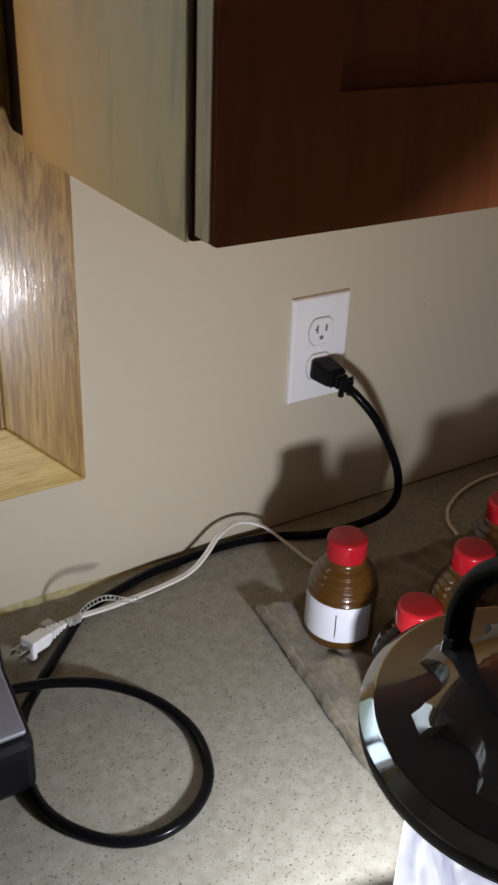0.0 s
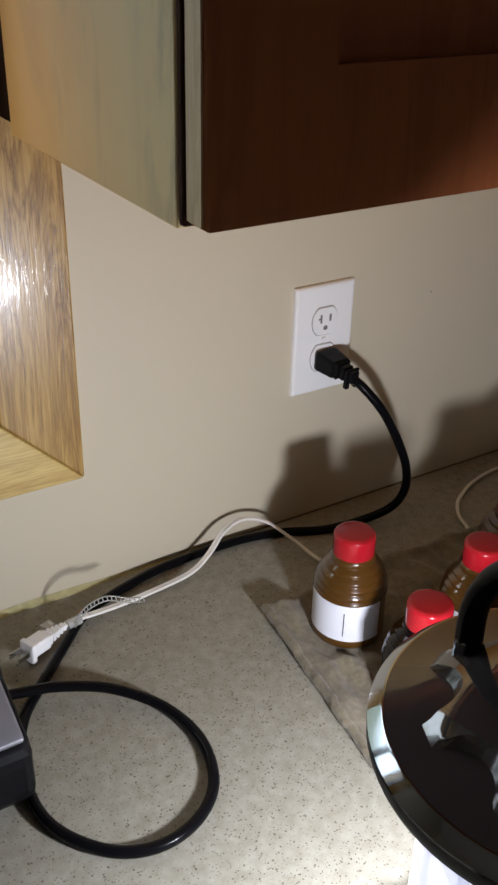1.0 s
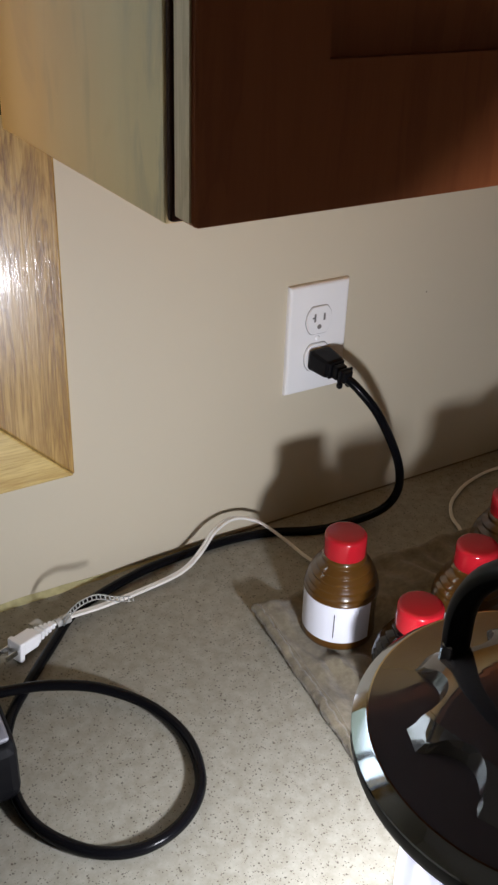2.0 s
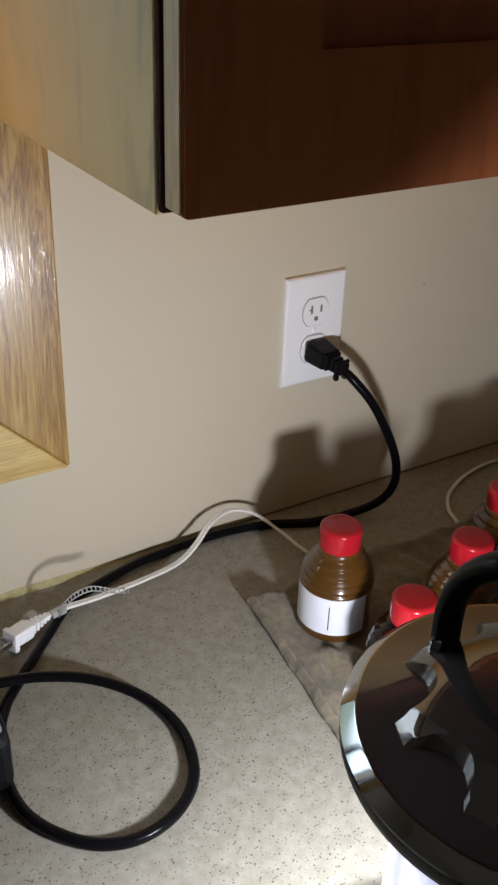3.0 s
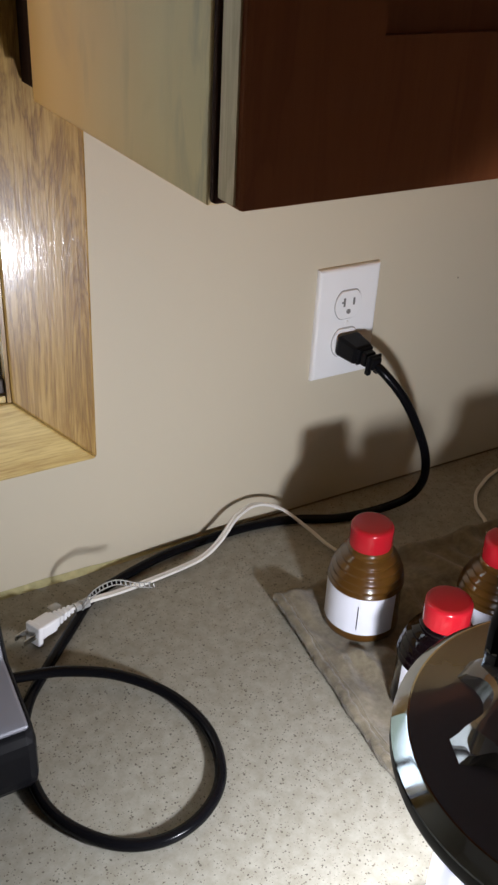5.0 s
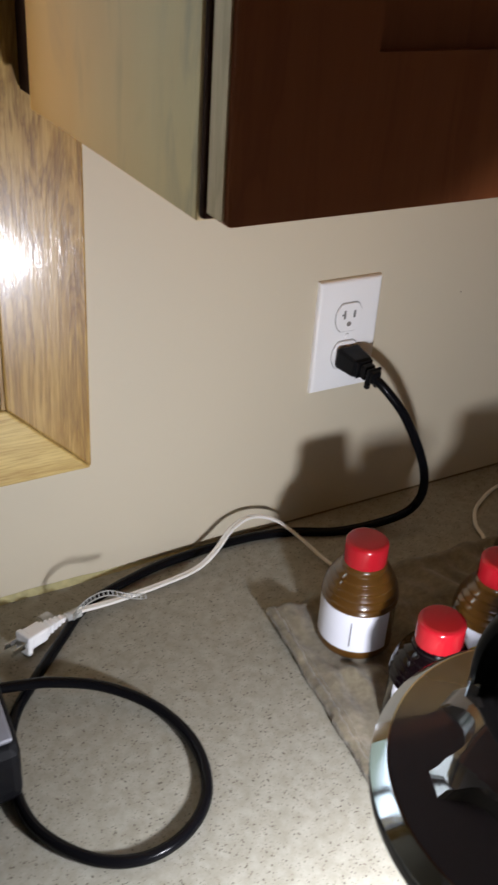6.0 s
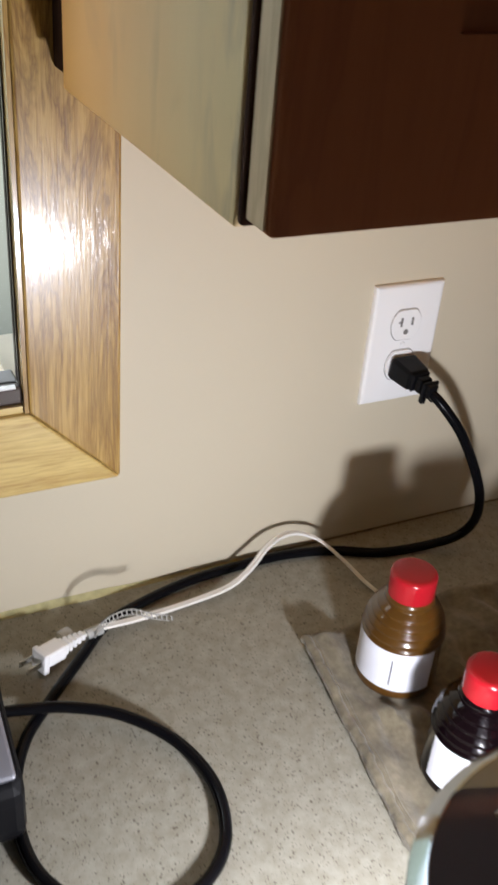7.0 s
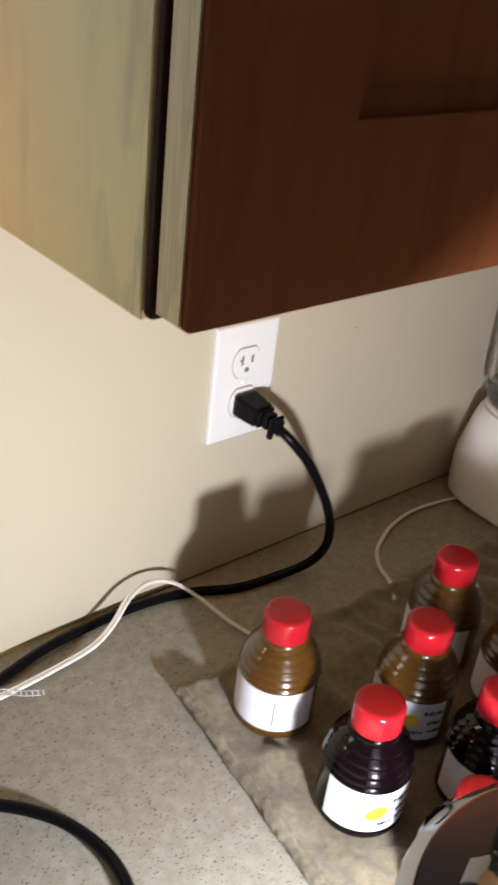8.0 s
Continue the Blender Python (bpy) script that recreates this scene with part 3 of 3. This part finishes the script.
def towel():
    nx, ny = 110, 100
    u0, u1 = Vector((-0.111, -0.129)), Vector((0.33, -0.135))
    v0, v1 = Vector((-0.138, -0.50)), Vector((0.33, -0.52))

    def at(u, v):
        p = (u0.lerp(u1, u)).lerp(v0.lerp(v1, u), v)
        p.y += 0.022 * (1 - v) ** 3 * math.sin(min(1.0, u * 2.2) * math.pi / 2) * (1 - 0.4 * u)
        d = min(u * 0.44, v * 0.38)
        edge = max(0.0, 1 - d / 0.014)
        z = 0.0042 + 0.0032 * noise.noise((p.x * 36 + 5, p.y * 26, 0)) + 0.0009 * noise.noise((p.x * 80, p.y * 95, 5))
        z += 0.0035 * math.exp(-((u * 0.44 - 0.02 - 0.01 * noise.noise((0, v * 9, 2))) / 0.012) ** 2) * (0.5 + 0.5 * noise.noise((3, v * 12, 1)))
        z += 0.0034 * max(0.0, 1 - abs(d - 0.006) / 0.007)
        z += 0.004 * math.exp(-((d - 0.05 - 0.02 * noise.noise((p.x * 11, p.y * 11, 6))) / 0.011) ** 2) * (0.6 + 0.6 * noise.noise((p.x * 17, p.y * 17, 3)))
        z += 0.006 * min(1.0, d / 0.025) * math.exp(-(noise.noise((p.x * 16 + 2, p.y * 9, 11)) / 0.12) ** 2) * (0.5 + 0.5 * noise.noise((p.x * 13, p.y * 21, 12)))
        z += 0.0045 * min(1.0, 0.25 + d / 0.02) * math.sin(p.x * 210 + 4 * noise.noise((p.x * 14, p.y * 14, 4))) * (0.5 + 0.5 * noise.noise((p.x * 9, p.y * 9, 8)))
        for bx, by in BOTTLE_SPOTS:
            near = math.hypot(p.x - bx, p.y - by)
            press = min(1.0, max(0.0, (0.05 - near) / 0.014))
            z += (0.0046 - z) * press
        corner = math.exp(-((u * 0.44) ** 2 + (v * 0.38) ** 2) / 0.0011)
        z += 0.011 * corner
        wob = 0.0045 * noise.noise((p.x * 25, p.y * 25, 9))
        bow = 0.004 * math.sin(v * 7.0 + 0.6) * max(0.0, 1 - u * 4)
        return Vector((p.x + wob * edge + bow, p.y + wob * edge, COUNTER + 0.0012 + max(0.0022, z)))

    bm = bmesh.new()
    top = [[bm.verts.new(at(i / nx, j / ny)) for i in range(nx + 1)] for j in range(ny + 1)]
    low = [[bm.verts.new(Vector((v.co.x, v.co.y, max(COUNTER + 0.0004, v.co.z - 0.003)))) for v in row] for row in top]
    for j in range(ny):
        for i in range(nx):
            bm.faces.new((top[j][i], top[j][i + 1], top[j + 1][i + 1], top[j + 1][i]))
            bm.faces.new((low[j][i], low[j + 1][i], low[j + 1][i + 1], low[j][i + 1]))
    ring = [(0, i) for i in range(nx + 1)] + [(j, nx) for j in range(1, ny + 1)] + [(ny, i) for i in range(nx - 1, -1, -1)] + [(j, 0) for j in range(ny - 1, 0, -1)]
    for (a, b), (c, d) in zip(ring, ring[1:] + ring[:1]):
        bm.faces.new((top[a][b], top[c][d], low[c][d], low[a][b]))
    ob = thing("dish_towel", (u0.x, u0.y, COUNTER), "rumpled tan cotton towel under the bottles", "towel")
    inv = ob.matrix_world.inverted()
    body = part("cloth", bm, CLOTH, ob, smooth=True)
    body.matrix_parent_inverse = inv
    ridge = tube([at(0.022 + 0.002 * math.sin(j * 1.3), min(1, j / 30)) for j in range(31)], 0.0011, 6, 0.006)
    fold = part("hem_fold", ridge, CLOTH, ob, "folded towel hem", smooth=True)
    fold.matrix_parent_inverse = inv
    line = [at(0.009 + 0.001 * math.sin(k * 2.3), k / 60) - Vector((0, 0, 0.0018)) for k in range(61)]
    seam = tube(line, lambda q: 0.0042 + 0.0003 * math.sin(q * math.tau * 42), 12, 0.0016)
    hem = part("hem_stitch", seam, CLOTH, ob, "thick puckered hem roll", smooth=True)
    hem.matrix_parent_inverse = inv
    return ob


towel()


# ---- honey bottles ----
GIRTH = 0.94


def bottle_mesh():
    prof = [(0.0, 0.0012), (0.024, 0.0006), (0.030, 0.0), (0.0338, 0.002), (0.0352, 0.0045), (0.0352, 0.008), (0.0346, 0.0095), (0.0346, 0.0485), (0.0355, 0.05), (0.0356, 0.0515)]
    z = 0.0515
    for i in range(5):
        r = 0.0356 - 0.0004 * (i + 0.6) - 0.00058 * (i + 0.6) ** 2
        prof += [(r - 0.0013, z + 0.0011), (r - 0.0017, z + 0.0026), (r - 0.0004, z + 0.0042), (r - 0.0004, z + 0.0056)]
        z += 0.0064
    prof += [(0.0212, 0.0848), (0.0185, 0.087), (0.0172, 0.0885), (0.0172, 0.095), (0.0, 0.095)]
    return lathe([(r * GIRTH, z) for r, z in prof], 56)


def cap_mesh():
    bm = lathe([(0.0, 0.1068), (0.0150, 0.107), (0.0178, 0.1066), (0.0193, 0.1052), (0.0197, 0.1034), (0.0199, 0.0872), (0.0196, 0.0862), (0.0183, 0.0862), (0.0183, 0.096), (0.0, 0.096)], 72)
    bmesh.ops.scale(bm, vec=(GIRTH, GIRTH, 1), verts=bm.verts)
    return bm


def shell_patch(a0, a1, z0, z1, r, n):
    r *= GIRTH
    return lathe([(r, z0), (r + 0.00035, z0), (r + 0.00035, z1), (r, z1), (r, z0)], n, start=a0, end=a1)


def print_line(lab, a0, a1, z, tall, seed):
    """A short line of print too small to read, as uneven upright bars."""
    rng = random.Random(seed)
    a = a0
    while a < a1:
        w = rng.uniform(1.2, 2.6)
        low, high = rng.choice(((0, 1), (0, 0.65), (0, 0.65), (-0.3, 0.65)))
        part("print_bar", shell_patch(a, a + w, z + low * tall, z + high * tall, 0.0352, 1), INK, lab)
        a += w + rng.choice((0.5, 0.7, 1.9))


def bottle(at, turn, honey_mat, label, style, span=(-68, 68)):
    ob = thing("honey_bottle", (at[0], at[1], COUNTER + 0.006), label, "bottle", "honey bottles on the towel", turn)
    part("bottle_body", bottle_mesh(), honey_mat, ob, smooth=85)
    part("cap", cap_mesh(), RED, ob, "red screw cap", smooth=True)
    lab = part("label", shell_patch(*span, 0.0105, 0.0492, 0.0347, 40), PAPER, ob, "white paper label", smooth=False)
    if style == "back":
        # a narrow upright line of print too small to read
        for k in range(11):
            part("print_bar", shell_patch(-7.7, -6.2, 0.0165 + 0.0023 * k, 0.0185 + 0.0023 * k, 0.0352, 1), INK, lab)
    else:
        disc = bmesh.new()
        for k in range(12):
            z0 = -1 + 2 * k / 12
            z1 = -1 + 2 * (k + 1) / 12
            w = math.sqrt(max(0, 1 - ((z0 + z1) / 2) ** 2))
            lean = 5 * (z0 + z1) / 2
            join(disc, shell_patch(11 + lean - 13 * w, 11 + lean + 13 * w, 0.0295 + 0.0068 * z0, 0.0295 + 0.0068 * z1, 0.0352, 6))
        part("logo_disc", disc, YELLOW, lab, "yellow leaf-shaped mark")
        print_line(lab, 14, 34, 0.0175, 0.0034, 1)
        print_line(lab, 31, 56, 0.0375, 0.0042, 2)
        print_line(lab, 38, 58, 0.0275, 0.0036, 3)
        print_line(lab, 40, 60, 0.0185, 0.003, 4)
    return ob


S = BOTTLE_SPOTS
bottle(S[0], 232, AMBER, "amber honey bottle with red cap and nearly blank label", "back", (-104, 54))
bottle(S[1], 231, DARKHONEY, "dark berry honey bottle with red cap", "front", (-60, 84))
bottle(S[2], 205, AMBER, "amber honey bottle with red cap and printed label", "front", (-84, 62))
bottle(S[3], 215, AMBER, "amber honey bottle with red cap and blank label back", "back", (-104, 46))
bottle(S[4], 200, AMBER, "amber honey bottle with red cap among the others", "front", (-84, 68))
bottle(S[5], 215, DARKHONEY, "dark berry honey bottle standing behind the lantern", "front")
bottle(S[6], 225, DARKHONEY, "dark berry honey bottle close to the lantern", "front")


# ---- lantern ----
def hub_mesh():
    """A low dome cut down by eight round scoops, so that eight flat-ended points are left between them."""
    n, per = 8, 24
    tip, throat, flat = 0.0675, 0.0515, 0.68
    outline = []
    for i in range(n * per):
        d = abs((i % per) / per * 2 - 1)
        if d > flat:
            r = tip * math.cos(radians(22.5 * (1 - flat))) / math.cos(radians(22.5 * (1 - d)))
        else:
            r = throat + (tip - throat) * (1 - math.sqrt(max(0.0, 1 - (d / flat) ** 2)))
        ang = radians(157 + 45 * (i / per))
        outline.append((r, math.cos(ang), math.sin(ang)))

    def dome(r):
        return 0.2874 - 0.0164 * (r / tip) ** 3.6

    bm = bmesh.new()
    rings = [[bm.verts.new((r * c, r * q, 0.2695)) for r, c, q in outline]]
    for k in (0.925, 0.9, 0.865, 0.82, 0.74, 0.64, 0.52, 0.38, 0.2):
        rings.append([bm.verts.new((r * k * c, r * k * q, dome(r * k))) for r, c, q in outline])
    m = n * per
    for lo, hi in zip(rings, rings[1:]):
        for i in range(m):
            bm.faces.new((lo[i], lo[(i + 1) % m], hi[(i + 1) % m], hi[i]))
    bm.faces.new(rings[-1])
    return bm


def lantern():
    ob = thing("camping_lantern", tuple(LANTERN), "lit camping lantern with polished cap and black handle", "lantern")
    part("base", lathe([(0, 0), (0.09, 0), (0.092, 0.003), (0.092, 0.026), (0.0895, 0.037), (0.081, 0.045), (0.067, 0.05), (0.061, 0.052), (0.0585, 0.0535), (0, 0.0535)], 72), GREY, ob, "dark grey round base", smooth=True)
    globe = part("globe", lathe([(0.057, 0.054), (0.0575, 0.16), (0.057, 0.2495)], 64), GLOBE, ob, "glowing white patterned globe", smooth=True)
    globe.visible_shadow = False
    core = bmesh.new()
    bmesh.ops.create_uvsphere(core, u_segments=20, v_segments=12, radius=0.012)
    bmesh.ops.translate(core, verts=core.verts, vec=(0, 0, 0.143))
    bulb = part("bulb", core, CORE, ob, "bright lamp core", smooth=True)
    bulb.visible_shadow = False
    part("skirt", lathe([(0.058, 0.2525), (0.07, 0.252), (0.0868, 0.252), (0.0878, 0.2545), (0.0883, 0.256), (0.0883, 0.2612)], 96), BLACK, ob, "black skirt under the rim", smooth=True)
    part("rim", lathe([(0.0883, 0.2613), (0.0887, 0.2618), (0.0885, 0.2628), (0.083, 0.2687), (0.0823, 0.2692), (0.0815, 0.2693)], 96), BRIGHT, ob, "bright bevelled chrome rim", smooth=24)
    cap = [(0.0, 0.25), (0.074, 0.25), (0.08, 0.252), (0.0815, 0.262), (0.0815, 0.2693), (0.07, 0.2707), (0.045, 0.2742), (0, 0.276)]
    part("cap", lathe(cap, 96), CHROME, ob, "polished smoked chrome cap", smooth=40)
    part("hub", hub_mesh(), HUB, ob, "raised domed hub with eight scooped points", smooth=40)
    for s in (0, 180):
        br = bmesh.new()
        prism([(-0.0085, 0.2702), (0.0085, 0.2702), (0.0062, 0.288), (-0.0062, 0.288)], 0, 0.0515, 0.058, 0.0015, br)
        bmesh.ops.transform(br, matrix=pose(0, 0, 0, 0, 0, 105 + s), verts=br.verts)
        part("bracket", br, BRIGHT, ob, "chrome handle bracket")
    arch = []
    for k in range(15):
        a = math.pi * k / 14
        arch.append((0.0545 * math.cos(a) * (1 + 0.12 * math.sin(a)), 0.0, 0.281 + 0.066 * math.sin(a) ** 0.8))
    h = tube(arch, 0.0062, 12, 0.004, flat=1.35)
    bmesh.ops.transform(h, matrix=pose(0, 0, 0, 0, 0, 103), verts=h.verts)
    part("handle", h, BLACK, ob, "black curved carrying handle", smooth=True)
    return ob


lantern()


# ---- appliances ----
def squared(profile, power, n=56):
    """A lathe whose plan is a rounded square; each ring is (half width, height)."""
    bm = lathe(profile, n)
    for v in bm.verts:
        r = math.hypot(v.co.x, v.co.y)
        if r > 1e-6:
            c, q = abs(v.co.x / r), abs(v.co.y / r)
            k = (c ** power + q ** power) ** (-1 / power)
            v.co.x *= k
            v.co.y *= k
    return bm


def blender_stand():
    ob = thing("blender", (0.431, -0.1, COUNTER), "white blender base with a clear jar", "blender")
    w = 0.095
    part("base", squared([(0, 0.003), (w * 0.93, 0.003), (w * 0.985, 0.007), (w, 0.016), (w, 0.046), (w * 0.985, 0.062), (w * 0.945, 0.08), (w * 0.905, 0.098), (w * 0.87, 0.11), (w * 0.82, 0.116), (0, 0.117)], 3.4), WHITE, ob, smooth=True)
    part("collar", squared([(0.066, 0.1172), (0.076, 0.1175), (0.078, 0.12), (0.075, 0.123), (0, 0.123)], 3.4), WHITE, ob, "white collar", smooth=True)
    jar = squared([(0.072, 0.1235), (0.079, 0.129), (0.082, 0.145), (0.0835, 0.22), (0.086, 0.32), (0.087, 0.35), (0.083, 0.35), (0.082, 0.32), (0.079, 0.22), (0.076, 0.15), (0.0, 0.141), (0.0, 0.1235), (0.072, 0.1235)], 3.4)
    for v in jar.verts:
        if math.hypot(v.co.x, v.co.y) > 0.07:
            k = 1 - 0.025 * abs(math.sin(7 * math.atan2(v.co.y, v.co.x)))
            v.co.x *= k
            v.co.y *= k
    part("jar", jar, JAR, ob, "clear ribbed jar", smooth=True)
    part("lid", squared([(0, 0.372), (0.074, 0.372), (0.086, 0.367), (0.089, 0.351), (0, 0.351)], 3.4), WHITE, ob, smooth=True)
    for sx in (-1, 1):
        for sy in (-1, 1):
            foot = lathe([(0, 0), (0.009, 0), (0.01, 0.0032), (0, 0.0032)], 14)
            bmesh.ops.translate(foot, verts=foot.verts, vec=(sx * 0.06, sy * 0.06, 0))
            part("foot", foot, RUBBER, ob, "black rubber foot")
    return ob


blender_stand()


def toaster():
    ob = thing("toaster", (-0.47, -0.14, COUNTER), "black and silver toaster standing on the worktop", "toaster")
    inv = ob.matrix_world.inverted()
    C = COUNTER
    shell = prism([(-0.212, C + 0.006), (-0.222, C + 0.018), (-0.222, C + 0.058), (-0.212, C + 0.068), (-0.165, C + 0.086), (-0.143, C + 0.132), (-0.07, C + 0.142), (-0.052, C + 0.12), (-0.052, C + 0.006)], 0, -0.62, -0.362, 0.008)
    panel = prism([(-0.2165, C + 0.0685), (-0.212, C + 0.0715), (-0.166, C + 0.0892), (-0.1445, C + 0.1345), (-0.14, C + 0.13), (-0.16, C + 0.08), (-0.212, C + 0.062)], 0, -0.612, -0.3665, 0.0022)
    for piece in (shell, panel):
        bmesh.ops.translate(piece, verts=piece.verts, vec=(0, -0.008, 0))
    a = part("shell", shell, BLACK, ob)
    b = part("panel", panel, SILVER, ob, "satin silver top panel")
    for x in (-0.6, -0.4):
        for y in (-0.2, -0.08):
            foot = part("foot", box((x, y - 0.008, C), (x + 0.016, y + 0.008, C + 0.011), 0.002, 1), RUBBER, ob, "black rubber foot")
            foot.matrix_parent_inverse = inv
    for o in (a, b):
        o.matrix_parent_inverse = inv
    return ob


toaster()
